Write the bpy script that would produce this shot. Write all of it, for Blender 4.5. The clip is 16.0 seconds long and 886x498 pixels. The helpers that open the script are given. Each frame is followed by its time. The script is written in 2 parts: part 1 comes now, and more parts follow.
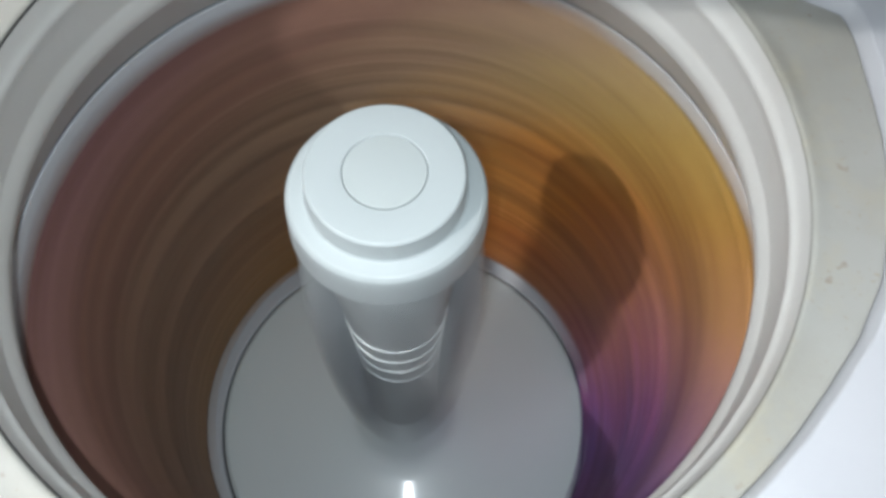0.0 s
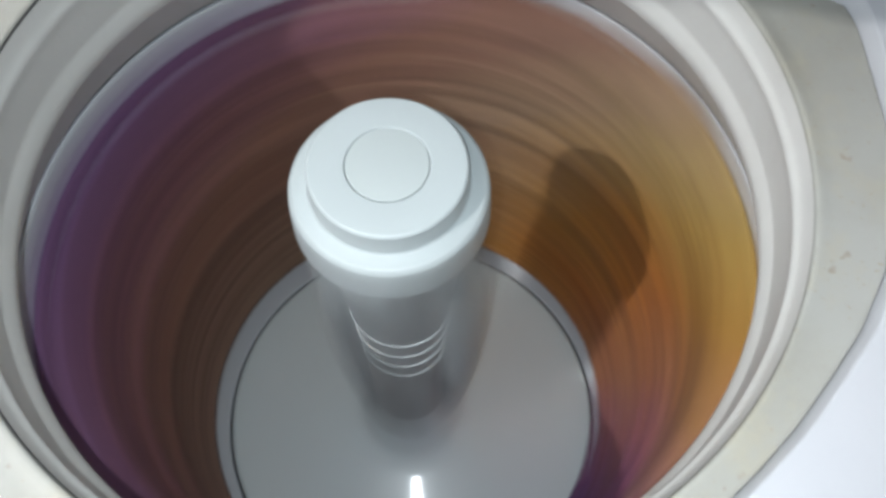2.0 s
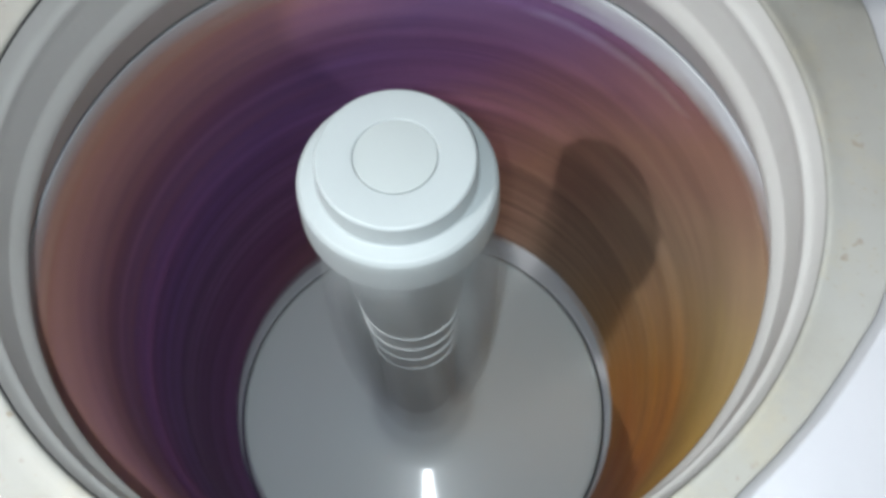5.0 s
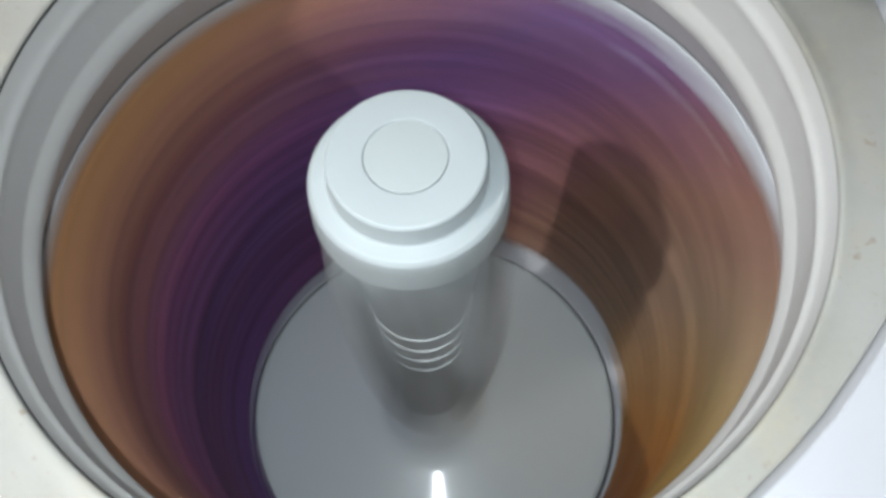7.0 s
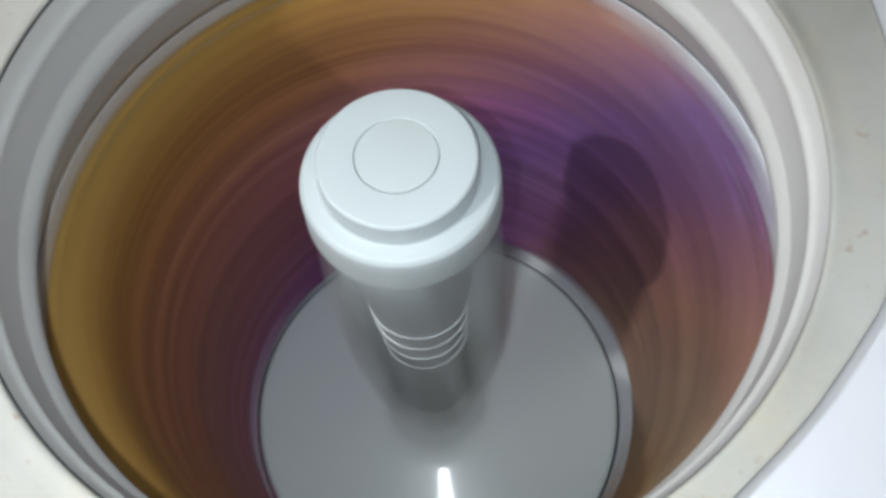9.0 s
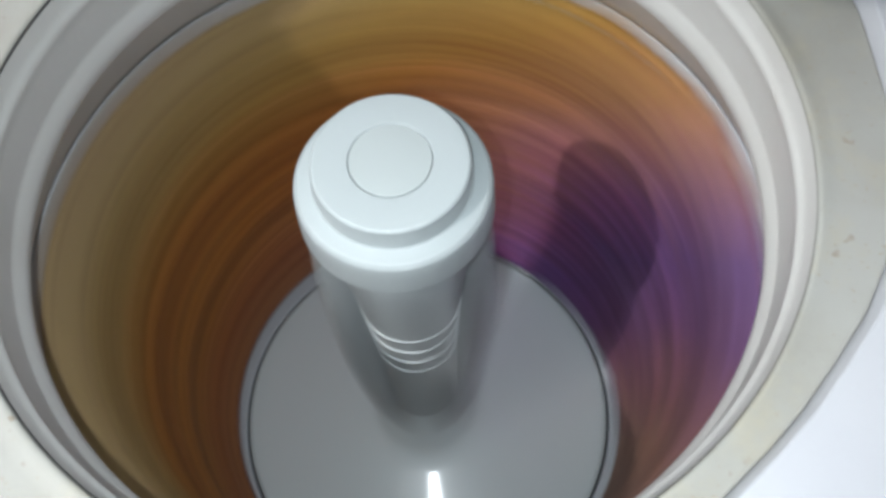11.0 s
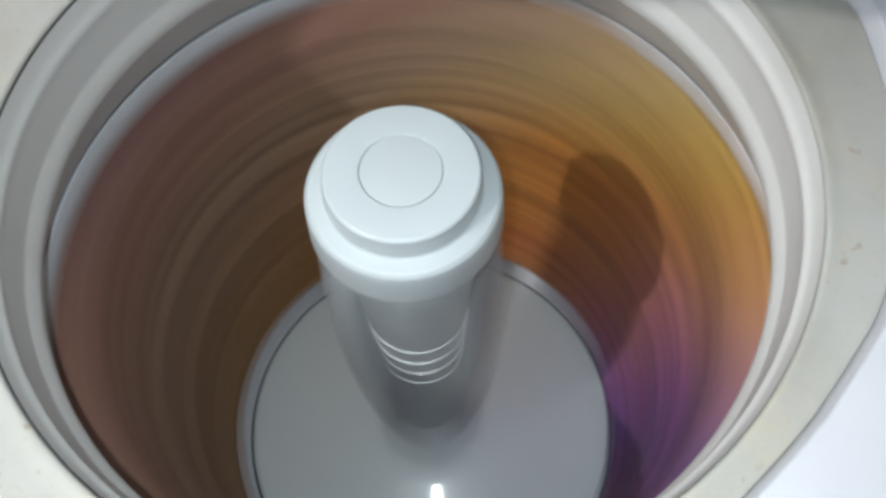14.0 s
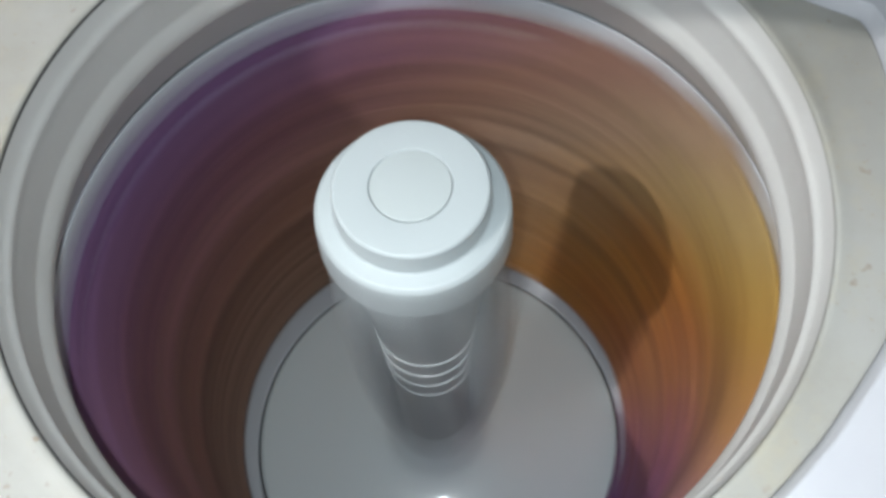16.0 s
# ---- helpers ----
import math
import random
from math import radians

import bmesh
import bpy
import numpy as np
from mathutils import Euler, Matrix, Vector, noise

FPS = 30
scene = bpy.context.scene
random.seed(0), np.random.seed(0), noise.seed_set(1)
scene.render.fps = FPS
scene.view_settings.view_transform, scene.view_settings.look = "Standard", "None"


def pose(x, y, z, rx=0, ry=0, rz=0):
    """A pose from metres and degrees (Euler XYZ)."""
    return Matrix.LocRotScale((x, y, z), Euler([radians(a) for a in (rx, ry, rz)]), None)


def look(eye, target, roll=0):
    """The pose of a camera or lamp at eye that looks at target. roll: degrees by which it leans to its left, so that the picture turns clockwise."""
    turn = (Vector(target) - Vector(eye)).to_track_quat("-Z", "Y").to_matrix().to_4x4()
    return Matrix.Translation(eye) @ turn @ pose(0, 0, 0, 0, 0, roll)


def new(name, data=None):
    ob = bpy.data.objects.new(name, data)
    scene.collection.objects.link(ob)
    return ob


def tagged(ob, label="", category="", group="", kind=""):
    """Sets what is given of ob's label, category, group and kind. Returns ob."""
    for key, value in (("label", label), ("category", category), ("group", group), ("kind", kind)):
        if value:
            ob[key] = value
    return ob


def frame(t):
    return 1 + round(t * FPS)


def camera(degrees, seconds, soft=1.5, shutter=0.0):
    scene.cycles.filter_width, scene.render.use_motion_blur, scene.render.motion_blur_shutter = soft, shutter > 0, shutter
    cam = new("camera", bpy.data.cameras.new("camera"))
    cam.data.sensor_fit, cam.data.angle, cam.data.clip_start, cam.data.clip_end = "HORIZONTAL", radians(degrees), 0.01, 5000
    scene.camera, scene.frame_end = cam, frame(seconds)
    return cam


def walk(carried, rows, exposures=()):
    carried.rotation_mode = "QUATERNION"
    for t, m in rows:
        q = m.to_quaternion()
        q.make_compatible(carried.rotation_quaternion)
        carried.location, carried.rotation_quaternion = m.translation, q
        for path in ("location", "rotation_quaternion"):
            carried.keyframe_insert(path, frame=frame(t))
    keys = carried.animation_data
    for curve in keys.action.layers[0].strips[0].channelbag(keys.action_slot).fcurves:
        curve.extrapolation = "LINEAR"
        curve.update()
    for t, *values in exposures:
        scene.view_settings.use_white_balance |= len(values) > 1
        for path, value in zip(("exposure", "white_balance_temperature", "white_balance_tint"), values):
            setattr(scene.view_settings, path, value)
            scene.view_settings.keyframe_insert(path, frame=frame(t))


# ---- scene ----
# A top-loading washing machine in its spin cycle, filmed from above.
Z0 = 0.868          # height of the collar's lower lip above the floor

PATH = [
    (0.0, 0.0012, -0.2154, 0.3997, -7.93, -64.50, 2.68),
    (0.5, 0.0024, -0.2166, 0.3996, -7.36, -64.50, 2.32),
    (1.0, 0.0037, -0.2179, 0.3996, -6.94, -64.44, 1.99),
    (1.5, 0.0045, -0.2186, 0.3992, -6.50, -64.39, 1.30),
    (2.0, 0.0043, -0.2187, 0.3992, -6.42, -64.63, 1.02),
    (2.5, 0.0043, -0.2190, 0.3992, -6.49, -64.91, 0.65),
    (3.0, 0.0049, -0.2191, 0.3994, -6.29, -65.19, 0.85),
    (3.5, 0.0043, -0.2192, 0.3993, -6.13, -65.26, 0.48),
    (6.0, 0.0041, -0.2205, 0.3969, -4.11, -64.86, -1.72),
    (6.5, 0.0038, -0.2214, 0.3969, -3.68, -64.85, -2.09),
    (7.0, 0.0037, -0.2219, 0.3968, -3.37, -64.66, -2.34),
    (7.5, 0.0033, -0.2198, 0.3983, -3.39, -64.97, -2.37),
    (8.0, 0.0022, -0.2177, 0.3992, -3.62, -65.15, -2.48),
    (8.5, 0.0072, -0.2202, 0.3982, -2.55, -64.90, -3.65),
    (9.0, 0.0128, -0.2217, 0.3971, -1.68, -64.89, -4.76),
    (11.5, 0.0084, -0.2235, 0.4012, -3.78, -64.50, -2.69),
    (12.0, 0.0056, -0.2233, 0.4014, -3.61, -64.36, -2.96),
    (12.5, 0.0043, -0.2236, 0.4022, -3.92, -64.24, -2.81),
    (13.0, 0.0035, -0.2243, 0.4022, -3.90, -64.00, -2.88),
    (13.5, 0.0033, -0.2255, 0.4017, -4.00, -63.73, -2.71),
    (14.0, 0.0033, -0.2268, 0.4023, -4.16, -63.58, -2.45),
    (14.5, 0.0018, -0.2280, 0.4011, -3.94, -63.05, -2.67),
    (15.0, 0.0025, -0.2252, 0.4018, -3.33, -63.45, -2.99),
    (15.5, 0.0023, -0.2241, 0.4031, -2.56, -63.60, -3.21),
    (16.0, 0.0041, -0.2234, 0.4053, -2.76, -63.09, -3.11),
]


def eye_pose(x, y, z, yaw, pitch, roll):
    return pose(x, y, Z0 + z, 90 + pitch, 0, yaw) @ pose(0, 0, 0, 0, 0, roll)


cam = camera(56.0, 16.0, soft=3.4, shutter=1.72)
scene.cycles.rolling_shutter_type = "TOP"
scene.cycles.rolling_shutter_duration = 0.355
walk(cam, [(r[0], eye_pose(*r[1:])) for r in PATH])

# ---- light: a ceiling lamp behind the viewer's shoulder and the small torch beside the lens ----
scene.view_settings.exposure = 0.0
world = bpy.data.worlds.new("world")
world.use_nodes = True
world.node_tree.nodes["Background"].inputs[0].default_value = (0.9, 0.95, 1.0, 1)
world.node_tree.nodes["Background"].inputs[1].default_value = 0.05
scene.world = world

LAMP = (-1.106, -0.563, 2.40)
lamp = new("ceiling_lamp_light", bpy.data.lights.new("ceiling_lamp_light", "POINT"))
lamp.data.shadow_soft_size, lamp.data.energy = 0.021, 78
lamp.data.color = (1.0, 0.975, 0.95)
lamp.location = LAMP

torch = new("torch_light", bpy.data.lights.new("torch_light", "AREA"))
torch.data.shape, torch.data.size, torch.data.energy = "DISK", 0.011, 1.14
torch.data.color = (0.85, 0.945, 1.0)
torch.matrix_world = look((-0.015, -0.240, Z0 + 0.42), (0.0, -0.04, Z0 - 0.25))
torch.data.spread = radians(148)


# ---- materials ----
def material(name, build):
    m = bpy.data.materials.new(name)
    m.use_nodes = True
    nt = m.node_tree
    bsdf = nt.nodes["Principled BSDF"]
    build(nt, nt.nodes, nt.links, bsdf)
    return m


def coords(nt, scale=(1, 1, 1)):
    tc = nt.nodes.new("ShaderNodeTexCoord")
    mp = nt.nodes.new("ShaderNodeMapping")
    mp.inputs["Scale"].default_value = scale
    nt.links.new(tc.outputs["Object"], mp.inputs["Vector"])
    return mp.outputs[0]


def noise_tex(nt, vec, scale, detail=4, rough=0.55):
    n = nt.nodes.new("ShaderNodeTexNoise")
    n.inputs["Scale"].default_value, n.inputs["Detail"].default_value, n.inputs["Roughness"].default_value = scale, detail, rough
    nt.links.new(vec, n.inputs["Vector"])
    return n.outputs[0]


def ramp(nt, fac, stops):
    r = nt.nodes.new("ShaderNodeValToRGB")
    e = r.color_ramp.elements
    while len(e) < len(stops):
        e.new(0.5)
    for k, (p, c) in zip(e, stops):
        k.position = p
        k.color = (*c, 1)
    nt.links.new(fac, r.inputs[0])
    return r.outputs[0]


def mix(nt, fac, a, b):
    m = nt.nodes.new("ShaderNodeMix")
    m.data_type = "RGBA"
    for s, v in ((m.inputs[0], fac), (m.inputs[6], a), (m.inputs[7], b)):
        if hasattr(v, "node"):
            nt.links.new(v, s)
        else:
            s.default_value = v if isinstance(v, (int, float)) else (*v, 1)
    return m.outputs[2]


def bump(nt, bsdf, height, strength, dist):
    b = nt.nodes.new("ShaderNodeBump")
    b.inputs["Strength"].default_value, b.inputs["Distance"].default_value = strength, dist
    nt.links.new(height, b.inputs["Height"])
    nt.links.new(b.outputs[0], bsdf.inputs["Normal"])


def plastic(name, col, dirt_col, dirt_at, rough, spots=False, coat=0.0):
    def build(nt, N, L, bsdf):
        v = coords(nt)
        big = noise_tex(nt, v, 9, 5, 0.6)
        fine = noise_tex(nt, v, 260, 3, 0.6)
        c = mix(nt, ramp(nt, big, [(dirt_at, (0, 0, 0)), (dirt_at + 0.28, (1, 1, 1))]), col, dirt_col)
        if spots:
            sp = noise_tex(nt, v, 95, 2, 0.5)
            c = mix(nt, ramp(nt, sp, [(0.70, (0, 0, 0)), (0.76, (0.75, 0.75, 0.75))]), c, (0.24, 0.20, 0.14))
            st = noise_tex(nt, v, 26, 6, 0.7)
            c = mix(nt, ramp(nt, st, [(0.52, (0, 0, 0)), (0.70, (0.55, 0.55, 0.55))]), c, (0.40, 0.37, 0.28))
            fleck = noise_tex(nt, v, 310, 2, 0.5)
            c = mix(nt, ramp(nt, fleck, [(0.66, (0, 0, 0)), (0.74, (0.6, 0.6, 0.6))]), c, (0.33, 0.29, 0.21))
        L.new(c, bsdf.inputs["Base Color"])
        bsdf.inputs["Roughness"].default_value = rough
        bsdf.inputs["Coat Weight"].default_value = coat
        bsdf.inputs["Coat Roughness"].default_value = 0.1
        bump(nt, bsdf, fine, 0.12, 0.0006)
    return material(name, build)


DECK = plastic("aged_cream_plastic", (0.372, 0.374, 0.352), (0.305, 0.296, 0.258), 0.42, 0.45, True)
COLLAR = plastic("cream_collar_plastic", (0.61, 0.61, 0.595), (0.55, 0.54, 0.515), 0.5, 0.38)
ENAMEL = plastic("white_enamel", (0.50, 0.512, 0.548), (0.465, 0.477, 0.515), 0.5, 0.3)
CAP = plastic("white_cap_plastic", (0.415, 0.463, 0.478), (0.396, 0.444, 0.458), 0.5, 0.42)
DISC = plastic("yellowed_disc_plastic", (0.412, 0.458, 0.465), (0.40, 0.44, 0.428), 0.48, 0.45)
GREY = plastic("grey_agitator_plastic", (0.375, 0.418, 0.434), (0.335, 0.375, 0.39), 0.5, 0.3)
# polished ribs, paler than the column: their highlight is put into the colour
RIB = plastic("highlight_rib_plastic", (0.66, 0.71, 0.73), (0.62, 0.67, 0.69), 0.5, 0.2)
# same plastic as the column, lightened in colour for the light on the skirt
SKIRT = plastic("lightened_skirt_plastic", (0.76, 0.84, 0.86), (0.71, 0.80, 0.825), 0.5, 0.34, coat=0.6)
BASKET = plastic("white_basket_plastic", (0.58, 0.61, 0.65), (0.50, 0.53, 0.575), 0.5, 0.3)
# black for narrow gaps: their shade is put into the colour
GAP_SHADE = plastic("black_gap_shade", (0.02, 0.02, 0.022), (0.03, 0.03, 0.03), 0.5, 0.6)
WALL = plastic("pale_wall_paint", (0.555, 0.585, 0.605), (0.50, 0.53, 0.55), 0.45, 0.8)
TILE = plastic("grey_floor_tile", (0.42, 0.41, 0.39), (0.34, 0.33, 0.31), 0.45, 0.4)


def cloth(name, cols, seed, upper=None):
    def build(nt, N, L, bsdf):
        v = coords(nt)
        a = noise_tex(nt, v, 11 + seed % 3, 3, 0.5)
        k = len(cols) - 1
        c = ramp(nt, a, [(0.33 + 0.34 * i / k, col) for i, col in enumerate(cols)])
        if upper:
            # the colour changes towards the upper hem
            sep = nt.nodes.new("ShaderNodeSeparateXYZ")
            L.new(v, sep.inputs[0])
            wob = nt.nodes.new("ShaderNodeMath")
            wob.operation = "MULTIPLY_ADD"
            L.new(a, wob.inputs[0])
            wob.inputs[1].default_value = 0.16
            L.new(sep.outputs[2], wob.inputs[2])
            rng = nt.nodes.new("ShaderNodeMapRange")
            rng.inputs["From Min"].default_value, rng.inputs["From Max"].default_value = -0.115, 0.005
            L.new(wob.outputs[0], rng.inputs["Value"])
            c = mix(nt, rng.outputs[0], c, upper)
        # broader folds round the drum: their shade mixed in as a darker colour
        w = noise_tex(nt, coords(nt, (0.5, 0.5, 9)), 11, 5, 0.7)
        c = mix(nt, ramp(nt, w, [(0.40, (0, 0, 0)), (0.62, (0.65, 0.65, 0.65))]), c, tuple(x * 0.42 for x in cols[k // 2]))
        # fine creases that run round the drum, their shade and lit crests painted in
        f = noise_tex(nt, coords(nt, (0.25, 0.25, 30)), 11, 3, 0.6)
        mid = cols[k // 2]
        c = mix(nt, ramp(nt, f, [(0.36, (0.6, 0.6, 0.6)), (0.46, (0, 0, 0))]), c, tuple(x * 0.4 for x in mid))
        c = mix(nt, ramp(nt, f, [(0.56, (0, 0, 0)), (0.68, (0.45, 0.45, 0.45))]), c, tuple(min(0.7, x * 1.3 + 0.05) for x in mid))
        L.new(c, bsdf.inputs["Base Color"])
        bsdf.inputs["Roughness"].default_value = 0.85
        bump(nt, bsdf, noise_tex(nt, v, 420, 2, 0.5), 0.3, 0.0008)
    return material(name, build)


# ---- mesh helpers ----
def link_mesh(name, bm, mat, smooth=True):
    me = bpy.data.meshes.new(name)
    bmesh.ops.recalc_face_normals(bm, faces=bm.faces)
    bm.to_mesh(me)
    bm.free()
    me.materials.append(mat)
    if smooth:
        for p in me.polygons:
            p.use_smooth = True
    return new(name, me)


def part(name, bm, mat, parent, label="", smooth=True):
    ob = link_mesh(name, bm, mat, smooth)
    ob.parent = parent
    if label:
        ob["label"] = label
    return ob


def rounded(profile, radius, steps=4):
    """Round the corners of an open profile of (r, z)."""
    out = [profile[0]]
    for a, b, c in zip(profile, profile[1:], profile[2:]):
        a, b, c = Vector(a), Vector(b), Vector(c)
        d = min(radius, (a - b).length * 0.45, (c - b).length * 0.45)
        p, q = b + (a - b).normalized() * d, b + (c - b).normalized() * d
        for i in range(steps + 1):
            s = i / steps
            out.append(tuple(p * (1 - s) ** 2 + b * 2 * s * (1 - s) + q * s * s))
    return out + [profile[-1]]


def lathe(profile, segments=128, closed=False):
    """A surface of revolution about z."""
    bm = bmesh.new()
    rings = []
    for r, z in profile:
        if r < 1e-6:
            rings.append([bm.verts.new((0, 0, z))] * segments)
        else:
            rings.append([bm.verts.new((r * math.cos(2 * math.pi * i / segments), r * math.sin(2 * math.pi * i / segments), z)) for i in range(segments)])
    pairs = list(zip(rings, rings[1:])) + ([(rings[-1], rings[0])] if closed else [])
    for a, b in pairs:
        for i in range(segments):
            j = (i + 1) % segments
            vs = []
            for v in (a[i], a[j], b[j], b[i]):
                if v not in vs:
                    vs.append(v)
            if len(vs) > 2:
                bm.faces.new(vs)
    return bm


def box(bm, x0, y0, z0, x1, y1, z1, bevel=0.0):
    m = Matrix.LocRotScale(((x0 + x1) / 2, (y0 + y1) / 2, (z0 + z1) / 2), None, (x1 - x0, y1 - y0, z1 - z0))
    made = bmesh.ops.create_cube(bm, size=1, matrix=m)["verts"]
    if bevel:
        edges = list({e for v in made for e in v.link_edges})
        bmesh.ops.bevel(bm, geom=edges, offset=bevel, segments=3, affect="EDGES")
    return bm


def empty(name, z, label, category, kind="", group=""):
    ob = new(name)
    ob.location = (0, 0, z)
    return tagged(ob, label, category, group, kind)


# ---- the room that closes the place ----
RX0, RX1, RY0, RY1, RH = -2.1, 1.3, -2.3, 0.75, 2.68
for nm, b, mt in (("floor", (RX0 - 0.1, RY0 - 0.1, -0.1, RX1 + 0.1, RY1 + 0.1, 0.0), TILE),
                  ("ceiling", (RX0 - 0.1, RY0 - 0.1, RH, RX1 + 0.1, RY1 + 0.1, RH + 0.1), WALL),
                  ("wall_west", (RX0 - 0.1, RY0, 0, RX0, RY1, RH), WALL),
                  ("wall_east", (RX1, RY0, 0, RX1 + 0.1, RY1, RH), WALL),
                  ("wall_north", (RX0, RY1, 0, RX1, RY1 + 0.1, RH), WALL),
                  ("wall_south", (RX0, RY0 - 0.1, 0, RX1, RY0, RH), WALL)):
    ob = link_mesh(nm, box(bmesh.new(), *b), mt, False)
    tagged(ob, {"floor": "grey tiled laundry room floor", "ceiling": "pale painted laundry room ceiling"}.get(nm, "plain pale painted laundry room wall"), nm.split("_")[0], kind="structure")

lampfix = empty("ceiling_lamp", RH, "round white ceiling lamp, switched on", "lamp")
lampfix.location = (LAMP[0], LAMP[1], RH)
part("base", lathe(rounded([(0, 0), (0.12, 0), (0.12, -0.03), (0, -0.03)], 0.006), 48), ENAMEL, lampfix)


def build_glow(nt, N, L, bsdf):
    bsdf.inputs["Emission Color"].default_value = (1, 0.96, 0.9, 1)
    bsdf.inputs["Emission Strength"].default_value = 3.0


part("diffuser", lathe([(0.105, -0.03), (0.10, -0.045), (0.07, -0.052), (0, -0.055)], 48), material("lit_diffuser", build_glow), lampfix, "glowing frosted diffuser")

# ---- washing machine: cabinet, cream deck with its collar, lid ----
machine = empty("washing_machine", 0, "white top-loading washing machine with a cream deck, its lid open", "washing machine")
DZ = Z0 + 0.0622            # top of the cream deck
RIM = 0.0100                # the enamel stands this much above the deck


def opening():
    """Outline of the lid opening, counter-clockwise from the east corner."""
    right = [(-50, 0.2185), (-44, 0.2205), (-37, 0.2235), (-30, 0.2290), (-22, 0.2350), (-12, 0.2400), (-3, 0.2430), (4, 0.2460), (9.5, 0.2505), (12, 0.2525), (14.3, 0.2522), (17, 0.2415), (20, 0.2325), (24, 0.2275), (30, 0.2285), (38, 0.2360)]
    pts = [(r * math.cos(radians(a)), r * math.sin(radians(a))) for a, r in right]
    back = [(0.165, 0.19), (0.12, 0.22), (0.05, 0.245), (-0.05, 0.25), (-0.14, 0.23), (-0.205, 0.17), (-0.245, 0.10), (-0.255, 0.03)]
    left = [(-0.245, -0.06), (-0.215, -0.135), (-0.155, -0.185)]
    front = [(-0.07, -0.2175), (0.0, -0.2200), (0.07, -0.2175)]
    return pts + back + left + front


def resample(poly, n):
    """n points of a closed outline at even polar angles."""
    out = []
    m = len(poly)
    for k in range(n):
        t = 2 * math.pi * k / n
        d = Vector((math.cos(t), math.sin(t)))
        best = 0
        for i in range(m):
            p, q = Vector(poly[i]), Vector(poly[(i + 1) % m])
            e = q - p
            den = d.x * e.y - d.y * e.x
            if abs(den) < 1e-12:
                continue
            s = (p.x * e.y - p.y * e.x) / den
            u = (p.x * d.y - p.y * d.x) / den
            if s > 0 and -1e-9 <= u <= 1 + 1e-9:
                best = max(best, s)
        out.append((d.x * best, d.y * best))
    return out


NSEG = 256
edge_in = resample(opening(), NSEG)


def scaled(poly, d):
    return [(x + d * x / math.hypot(x, y), y + d * y / math.hypot(x, y)) for x, y in poly]


CX, CYF, CYB = 0.30, -0.30, 0.36     # half width, front and back of the cabinet top
UX, UY = 0.943, -0.333              # along the machine's front
square = resample([(UX * a - UY * b, UY * a + UX * b) for a, b in ((CX, CYF), (CX, CYB), (-CX, CYB), (-CX, CYF))], NSEG)

# cabinet top: the sloped inner step, a rounded edge, the flat top and the skirt down to the floor
bm = bmesh.new()
levels = [(scaled(edge_in, 0.0002), DZ - 0.013), (scaled(edge_in, 0.0003), DZ - 0.0006), (scaled(edge_in, 0.0024), DZ + RIM - 0.0012), (scaled(edge_in, 0.0029), DZ + RIM - 0.0003), (scaled(edge_in, 0.0038), DZ + RIM),
          (scaled(square, -0.012), DZ + RIM), (scaled(square, -0.004), DZ + RIM - 0.003), (square, DZ + RIM - 0.012), (square, 0.03)]
rows = [[bm.verts.new((x, y, z)) for x, y in poly] for poly, z in levels]
for a, b in zip(rows, rows[1:]):
    for i in range(NSEG):
        j = (i + 1) % NSEG
        bm.faces.new((a[i], b[i], b[j], a[j]))
part("cabinet", bm, ENAMEL, machine, "white enamelled steel cabinet")

# the cream deck: flat ring with a low bead round the mouth
bm = bmesh.new()
circ = [(math.cos(2 * math.pi * i / NSEG), math.sin(2 * math.pi * i / NSEG)) for i in range(NSEG)]
levels = [([(x * r, y * r) for x, y in circ], DZ + h) for r, h in ((0.2024, -0.006), (0.2025, -0.0002), (0.2029, 0.0008), (0.2040, 0.0013), (0.2056, 0.0012), (0.2080, 0.0007), (0.2110, 0.0002), (0.2140, 0.0))]
levels += [(scaled(edge_in, -0.0020), DZ), (scaled(edge_in, -0.0006), DZ - 0.0002), (scaled(edge_in, 0.0), DZ - 0.0008), (scaled(edge_in, 0.0001), DZ - 0.006)]
rows = [[bm.verts.new((x, y, z)) for x, y in poly] for poly, z in levels]
for a, b in zip(rows, rows[1:]):
    for i in range(NSEG):
        j = (i + 1) % NSEG
        bm.faces.new((a[i], b[i], b[j], a[j]))
part("deck", bm, DECK, machine, "cream plastic deck with grime and dark specks")

# the collar: a stepped wall from the deck down to the lip, then outwards beneath
collar = rounded([(0.2021, 0.0615), (0.2013, 0.0560), (0.2004, 0.0510), (0.1980, 0.0465), (0.1992, 0.0400), (0.2000, 0.0170), (0.1985, 0.0130), (0.1965, 0.006),
                  (0.1980, -0.001), (0.2010, -0.004), (0.2205, -0.044), (0.2230, -0.0455), (0.2260, -0.040), (0.2100, 0.0), (0.2080, 0.055)], 0.003, 3)
part("collar", lathe([(r, Z0 + z) for r, z in collar], 192), COLLAR, machine, "stepped cream plastic collar round the mouth")
# dark strip along one side only: the seam's shade as a coloured part
bm = bmesh.new()
arc = [radians(100 + 140 * i / 120) for i in range(121)]
prof = ((0.2017, -0.0012), (0.2018, -0.0002), (0.2020, 0.0001), (0.2022, -0.0002), (0.2023, -0.0012))
rows = [[bm.verts.new((r * math.cos(a), r * math.sin(a), DZ + z)) for r, z in prof] for a in arc]
for a, b in zip(rows, rows[1:]):
    for i in range(len(prof) - 1):
        bm.faces.new((a[i], b[i], b[i + 1], a[i + 1]))
part("seam", bm, GAP_SHADE, machine, "dark strip for the shaded seam between deck and collar")
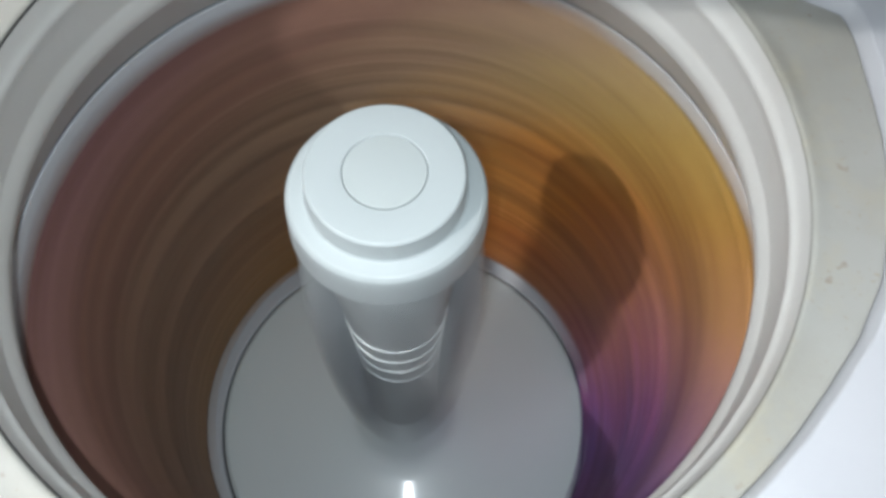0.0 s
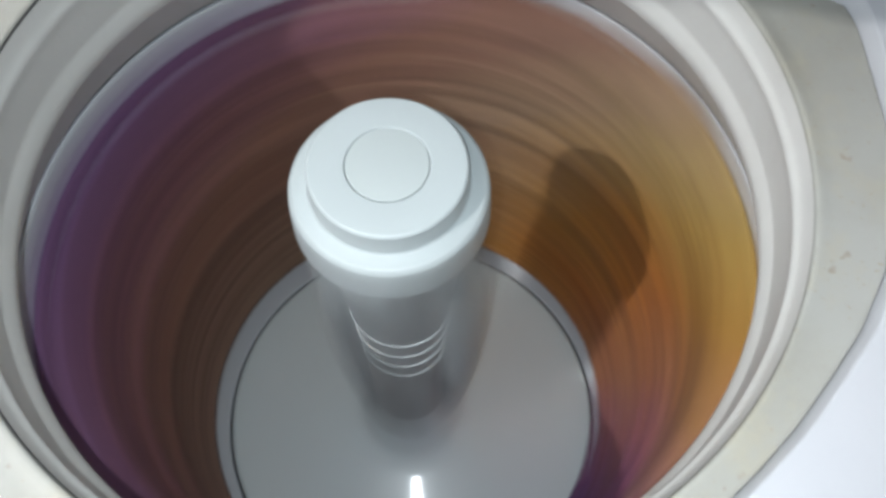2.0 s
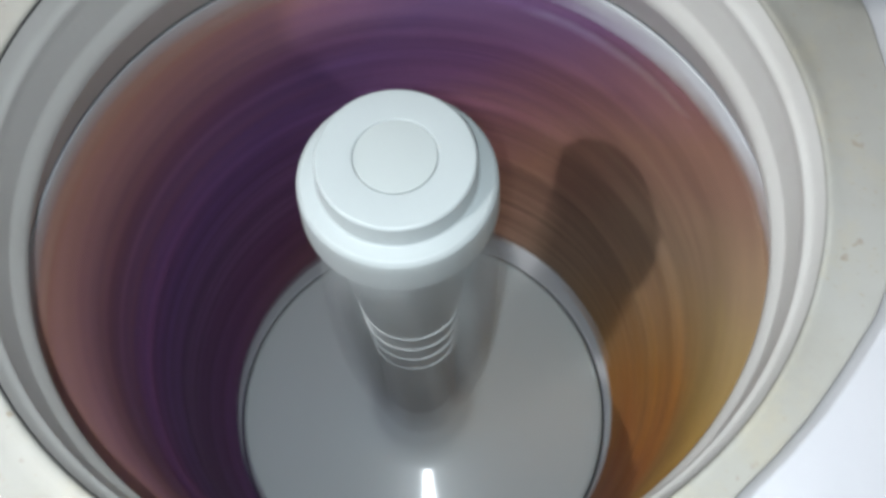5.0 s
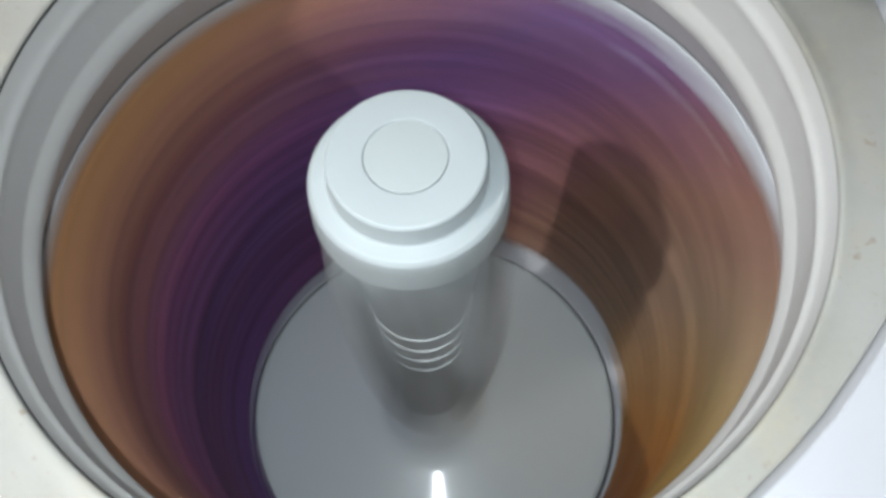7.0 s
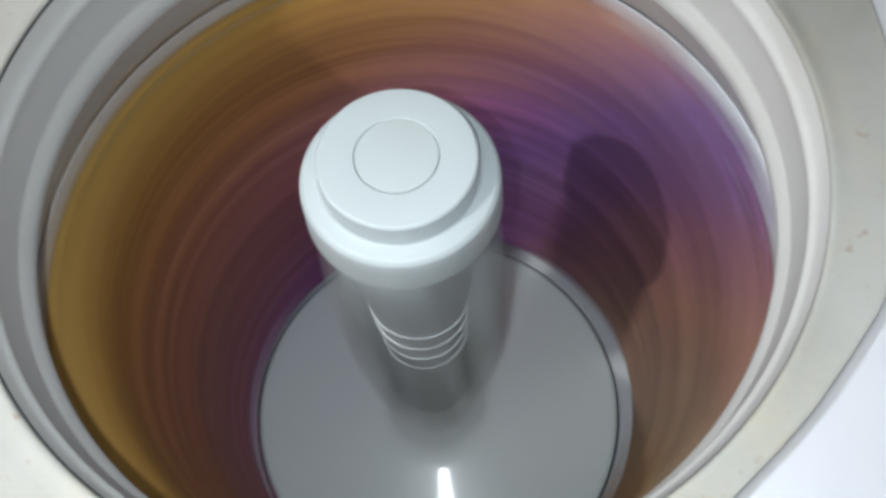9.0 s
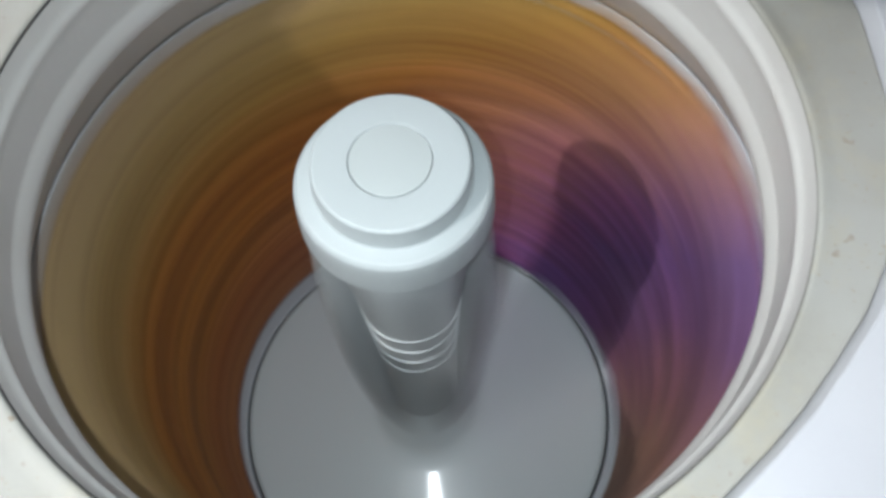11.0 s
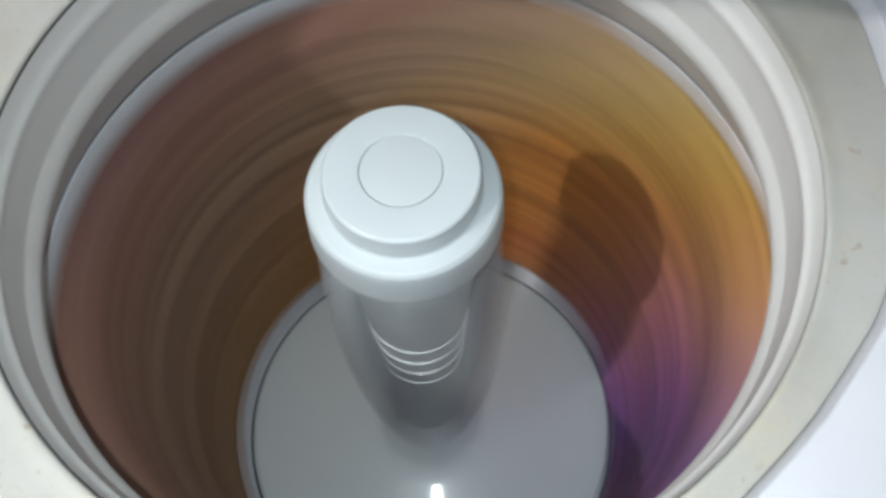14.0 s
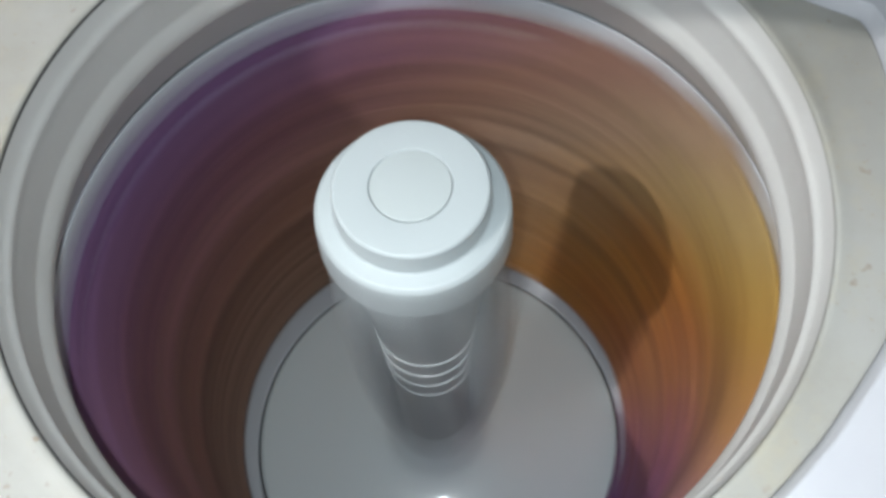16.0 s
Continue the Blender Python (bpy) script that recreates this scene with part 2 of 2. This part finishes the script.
part("outer_tub", lathe([(0.245, Z0 - 0.03), (0.245, Z0 - 0.54), (0.03, Z0 - 0.56), (0, Z0 - 0.56), (0, Z0 - 0.57), (0.25, Z0 - 0.55), (0.25, Z0 - 0.03)], 96, True), GREY, machine)

# the lid, half raised on its two hinges at the back
HINGE_N, HINGE_Z, REACH, RISE = 0.285, DZ + RIM + 0.012, -0.3515, 0.254
LONG = math.hypot(REACH, RISE)
lid_axis = Matrix(((UX, -UY * REACH / LONG, UY * RISE / LONG, -UY * HINGE_N), (UY, UX * REACH / LONG, -UX * RISE / LONG, UX * HINGE_N), (0, RISE / LONG, REACH / LONG, HINGE_Z), (0, 0, 0, 1)))
bm = box(bmesh.new(), -0.25, 0.0, -0.016, 0.25, LONG, 0.0, 0.006)
bm.transform(lid_axis)
lid = part("lid", bm, ENAMEL, machine, "white enamelled lid, half raised")
bm = box(bmesh.new(), -0.205, 0.05, 0.0, 0.205, LONG - 0.05, 0.004, 0.0015)
bm.transform(lid_axis)
part("inner_panel", bm, DECK, lid, "cream inner panel")
for x in (-0.2, 0.2):
    bm = box(bmesh.new(), x - 0.02, -0.012, -0.02, x + 0.02, 0.012, 0.004, 0.003)
    bm.transform(lid_axis)
    part("hinge", bm, GREY, machine)

# ---- what spins: basket, agitator, laundry ----
basket = empty("spin_basket", Z0, "white spin basket turning fast inside the washing machine", "basket")
wall = rounded([(0.2240, -0.056), (0.2235, -0.0480), (0.2208, -0.0475), (0.2198, -0.060), (0.2195, -0.090), (0.2195, -0.440), (0.2120, -0.455), (0.1875, -0.4535), (0.1868, -0.462), (0.10, -0.464),
                (0.10, -0.470), (0.215, -0.466), (0.2235, -0.45)], 0.003, 3)
part("drum", lathe(wall, 160, True), BASKET, basket)
# solid black ring in the open gap, in place of the shade there
part("gap_ring", lathe([(0.1852, -0.4525), (0.1860, -0.4522), (0.1860, -0.460), (0.1852, -0.460)], 128, True), GAP_SHADE, basket, "dark gap round the agitator skirt")

agitator = empty("agitator", Z0, "grey plastic agitator column with a white cap and a wide skirt", "agitator")
capp = rounded([(0.0216, 0.0370), (0.0216, 0.0394), (0.0222, 0.0402), (0.0402, 0.0398), (0.0414, 0.0385), (0.0422, 0.0250), (0.0430, 0.0237), (0.0508, 0.0224), (0.0529, 0.0198), (0.0536, 0.0140), (0.0546, -0.0045), (0.0537, -0.0057), (0.0490, -0.0050), (0, -0.0020)], 0.0009, 4)
cap = part("cap", lathe(capp, 128), CAP, agitator, "white stepped cap")
part("disc", lathe(rounded([(0, 0.0401), (0.0211, 0.0401), (0.02138, 0.0397), (0.02145, 0.0378), (0, 0.0375)], 0.0006, 3), 96), DISC, cap, "slightly yellowed round disc in the cap")
col = rounded([(0.0458, -0.0035), (0.0456, -0.012), (0.0420, -0.05), (0.0362, -0.122), (0.0325, -0.20), (0.0318, -0.34), (0.0325, -0.356)], 0.015, 5)
part("column", lathe(col, 128), GREY, agitator)
skirt = rounded([(0.0318, -0.352), (0.0335, -0.385), (0.0395, -0.4100), (0.0500, -0.4255), (0.064, -0.4308), (0.090, -0.4357), (0.120, -0.4402), (0.150, -0.4440), (0.181, -0.4470), (0.1848, -0.450), (0.1848, -0.456)], 0.012, 4)
part("skirt", lathe(skirt, 160), SKIRT, agitator, "glossy skirt at the foot of the agitator, brightness put into its colour")
for z, r in ((-0.139, 0.0360), (-0.165, 0.0349), (-0.191, 0.0338), (-0.216, 0.0331)):
    part("ring_rib", lathe(rounded([(r - 0.003, z + 0.0008), (r + 0.0003, z + 0.0004), (r + 0.0003, z - 0.0004), (r - 0.003, z - 0.0008)], 0.0005, 3), 96), RIB, agitator)
vane_edge = rounded([(0.0420, -0.0160), (0.0535, -0.0220), (0.0580, -0.07), (0.0605, -0.15), (0.0595, -0.24), (0.0530, -0.32), (0.0430, -0.39), (0.036, -0.405)], 0.02, 4)
for k in range(4):
    # a wing, thick towards the column and rounded off along its outer edge
    bm = bmesh.new()
    turn = Matrix.Rotation(math.pi * k / 2, 3, "Z")
    rows = []
    for r, z in vane_edge:
        w = 0.0047
        rows.append([bm.verts.new(turn @ Vector((x, y, z))) for x, y in ((0.025, -w - 0.005), (r - 0.003, -w), (r, -w * 0.5), (r, w * 0.5), (r - 0.003, w), (0.025, w + 0.005))])
    for p, q in zip(rows, rows[1:]):
        for i in range(6):
            j = (i + 1) % 6
            bm.faces.new((p[i], p[j], q[j], q[i]))
    bm.faces.new(rows[0])
    bm.faces.new(rows[-1][::-1])
    part("vane", bm, GREY, agitator)


def dragged(z):
    """Degrees by which the spin has dragged the garments round at that depth."""
    d = -0.12 - z
    return 250 * d if d < 0.08 else 20 + 90 * (d - 0.08)


def strip(a0, a1, z, high, half, base, seed):
    """A rolled fold of cloth that runs round the drum wall, tapered at both ends."""
    bm = bmesh.new()
    n = max(8, int((a1 - a0) / 2.5))
    rows = []
    for i in range(n + 1):
        u = i / n
        zc = z + 0.007 * noise.noise(Vector((u * 2.2 + seed * 3.1, z * 40, seed)))
        a = radians(a0 + (a1 - a0) * u + dragged(zc))
        taper = math.sqrt(max(0.02, math.sin(math.pi * u)))
        row = []
        for k in range(7):
            f = math.pi * k / 6
            r = base + 0.003 - (high + 0.003) * math.sin(f) * taper
            row.append(bm.verts.new((r * math.cos(a), r * math.sin(a), zc + half * math.cos(f) * taper)))
        rows.append(row)
    for p, q in zip(rows, rows[1:]):
        for k in range(6):
            bm.faces.new((p[k], q[k], q[k + 1], p[k + 1]))
        bm.faces.new((p[6], q[6], q[0], p[0]))
    bm.faces.new(rows[0])
    bm.faces.new(rows[-1][::-1])
    return bm


def garment(a0, a1, top, bottom, seed, mat, label, foot):
    """A wet garment flung against the drum wall between two angles, with folds and a ragged outline."""
    nu, nv = max(10, int((a1 - a0) / 2.0)), 44
    bm = bmesh.new()
    inner, outer = [], []
    for i in range(nu + 1):
        u = i / nu
        ri, ro = [], []
        for j in range(nv + 1):
            v = j / nv
            s = Vector((u * 3 + seed * 7.3, v * 4, seed))
            wob = noise.noise(s * 1.3)
            a = radians(a0 + (a1 - a0) * u + 5 * wob * (1 - abs(2 * u - 1)) + (3.5 * noise.noise(Vector((v * 6, seed, 2))) if i in (0, nu) else 0))
            zt = top + 0.036 * noise.noise(Vector((u * 4 + seed, 1.5, seed)))
            z = zt + (bottom - zt) * v
            a += radians(dragged(z))
            edge = min(u, 1 - u, 0.12) / 0.12
            lip = min(v, 1 - v, 0.06) / 0.06
            t = 0.0035 + (0.0065 * math.sqrt(max(0, edge)) + 0.006) * math.sqrt(max(0, lip)) * (0.75 + 0.5 * noise.noise(s * 0.9))
            t += 0.0085 * lip + 0.006 * v * v + 0.0035 * abs(noise.noise(Vector((u * 1.1 + seed, v * 13, seed * 3)))) * lip
            t += 0.003 * math.exp(-((z + 0.190) / 0.006) ** 2) * lip + 0.003 * math.exp(-((z + 0.262) / 0.008) ** 2) * lip - 0.0025 * math.exp(-((z + 0.176) / 0.006) ** 2) * lip
            t += foot * max(0.0, (v - 0.55) / 0.45) ** 3 * math.sqrt(max(0, edge))
            rr = 0.2188 - max(0.0015, t)
            ri.append(bm.verts.new((rr * math.cos(a), rr * math.sin(a), z)))
            ro.append(bm.verts.new((0.2190 * math.cos(a), 0.2190 * math.sin(a), z)))
        inner.append(ri)
        outer.append(ro)
    for g, flip in ((inner, False), (outer, True)):
        for i in range(nu):
            for j in range(nv):
                f = (g[i][j], g[i + 1][j], g[i + 1][j + 1], g[i][j + 1])
                bm.faces.new(f[::-1] if flip else f)
    for i in range(nu):
        bm.faces.new((inner[i][0], outer[i][0], outer[i + 1][0], inner[i + 1][0]))
        bm.faces.new((inner[i][nv], inner[i + 1][nv], outer[i + 1][nv], outer[i][nv]))
    for j in range(nv):
        bm.faces.new((inner[0][j], inner[0][j + 1], outer[0][j + 1], outer[0][j]))
        bm.faces.new((inner[nu][j], outer[nu][j], outer[nu][j + 1], inner[nu][j + 1]))
    ob = new("wet_garment")
    ob.location = (0, 0, Z0)
    sheet = part("cloth", bm, mat, ob)
    rnd = random.Random(seed)
    part("hem", strip(a0 + 3, a1 - 3, top - 0.006, 0.0025, 0.0045, 0.2150, seed), mat, sheet)
    for k in range(5):
        z = -0.115 - 0.062 * k + rnd.uniform(-0.016, 0.016)
        b0 = a0 + (a1 - a0) * rnd.uniform(0.04, 0.3)
        b1 = a1 - (a1 - a0) * rnd.uniform(0.04, 0.3)
        depth = (z - top) / (bottom - top)
        part("fold", strip(b0, b1, z, rnd.uniform(0.003, 0.006), rnd.uniform(0.004, 0.008), 0.2062 - 0.008 * depth * depth, seed + k), mat, ob)
    return tagged(ob, label, "laundry", "wet laundry in the spin basket")


GARMENTS = [
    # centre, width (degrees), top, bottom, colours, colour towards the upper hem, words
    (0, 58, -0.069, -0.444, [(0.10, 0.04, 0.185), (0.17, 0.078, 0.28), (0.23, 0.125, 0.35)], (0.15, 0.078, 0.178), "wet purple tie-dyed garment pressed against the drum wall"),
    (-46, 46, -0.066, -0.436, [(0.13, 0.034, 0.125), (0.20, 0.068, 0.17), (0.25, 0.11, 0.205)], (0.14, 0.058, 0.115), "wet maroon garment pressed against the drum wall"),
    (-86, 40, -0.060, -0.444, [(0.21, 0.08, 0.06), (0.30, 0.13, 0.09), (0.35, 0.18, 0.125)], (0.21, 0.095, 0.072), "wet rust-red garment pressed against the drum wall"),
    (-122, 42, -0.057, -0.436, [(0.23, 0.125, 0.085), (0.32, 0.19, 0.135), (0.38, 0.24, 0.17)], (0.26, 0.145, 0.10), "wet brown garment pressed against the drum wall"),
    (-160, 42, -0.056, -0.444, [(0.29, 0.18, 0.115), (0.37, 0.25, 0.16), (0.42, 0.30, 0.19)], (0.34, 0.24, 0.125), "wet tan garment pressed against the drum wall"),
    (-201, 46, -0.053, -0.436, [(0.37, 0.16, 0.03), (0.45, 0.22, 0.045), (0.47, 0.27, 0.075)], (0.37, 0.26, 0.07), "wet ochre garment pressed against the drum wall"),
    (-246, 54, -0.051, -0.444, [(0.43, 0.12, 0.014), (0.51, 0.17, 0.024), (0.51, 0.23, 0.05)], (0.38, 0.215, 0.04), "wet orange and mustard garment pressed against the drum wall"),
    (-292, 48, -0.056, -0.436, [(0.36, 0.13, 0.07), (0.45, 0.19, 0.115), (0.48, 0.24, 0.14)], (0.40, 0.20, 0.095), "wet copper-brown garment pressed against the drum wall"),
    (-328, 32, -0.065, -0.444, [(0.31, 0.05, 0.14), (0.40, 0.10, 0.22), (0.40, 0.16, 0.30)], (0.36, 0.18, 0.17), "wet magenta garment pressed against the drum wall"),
]
FOOT = (0.020, 0.012, 0.004, 0.0, 0.0, 0.004, 0.006, 0.010, 0.018)     # how far each one bulges in at its foot
laundry = []
for i, (mid, wide, top, bottom, cols, upper, words) in enumerate(GARMENTS):
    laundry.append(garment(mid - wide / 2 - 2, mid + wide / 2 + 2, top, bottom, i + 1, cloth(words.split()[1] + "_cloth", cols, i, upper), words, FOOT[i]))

# ---- the spin ----
# Seconds, and the angle of the purple garment: the basket turns counter-clockwise by nearly a full turn in each tenth
# of a second and gains speed towards the end. The angles are unwound with that turn's known shortfall, in degrees.
PHASE = [
    (0.0, -94, 73), (0.5, -101, 74), (1.0, -110, 74), (1.5, -122, 75), (2.0, -138, 75), (2.5, -156, 75), (3.0, -172, 75), (3.5, -187, 74),
    (6.0, 129, 73), (6.5, 123, 74), (7.0, 119, 75), (7.5, 106, 75), (8.0, 92, 75), (8.5, 77, 75), (9.0, 62, 73),
    (11.5, 35, 59), (12.0, 104, 59), (12.5, 176, 46), (13.0, -60, 46), (13.5, 74, 33), (14.0, -86, 31), (14.5, 116, 25), (15.0, -12, 15), (15.5, -75, 14), (16.0, -148, 13),
]


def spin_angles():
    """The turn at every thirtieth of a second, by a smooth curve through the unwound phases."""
    ts, total = [p[0] for p in PHASE], [PHASE[0][1]]
    for (t0, p0, short), (t1, p1, _) in zip(PHASE, PHASE[1:]):
        guess = (360 - short) * (t1 - t0) * 10
        turn = (p1 - p0) % 360
        total.append(total[-1] + turn + 360 * round((guess - turn) / 360))
    rate = [(b - a) / (v - u) for a, b, u, v in zip(total, total[1:], ts, ts[1:])]
    slope = [rate[0]]
    for i in range(1, len(ts) - 1):
        h0, h1 = ts[i] - ts[i - 1], ts[i + 1] - ts[i]
        slope.append((rate[i - 1] * h1 + rate[i] * h0) / (h0 + h1))
    slope.append(rate[-1])
    out = []
    for i in range(len(ts) - 1):
        h = ts[i + 1] - ts[i]
        n = frame(ts[i + 1]) - frame(ts[i])
        for k in range(n):
            u = k / n
            out.append((ts[i] + h * u, total[i] * (1 + 2 * u) * (1 - u) ** 2 + slope[i] * h * u * (1 - u) ** 2
                        + total[i + 1] * u * u * (3 - 2 * u) + slope[i + 1] * h * u * u * (u - 1)))
    out += [(ts[-1] + k / FPS, total[-1] + slope[-1] * k / FPS) for k in range(3)]
    return [(k / FPS, total[0] + slope[0] * k / FPS) for k in (-2, -1)] + out


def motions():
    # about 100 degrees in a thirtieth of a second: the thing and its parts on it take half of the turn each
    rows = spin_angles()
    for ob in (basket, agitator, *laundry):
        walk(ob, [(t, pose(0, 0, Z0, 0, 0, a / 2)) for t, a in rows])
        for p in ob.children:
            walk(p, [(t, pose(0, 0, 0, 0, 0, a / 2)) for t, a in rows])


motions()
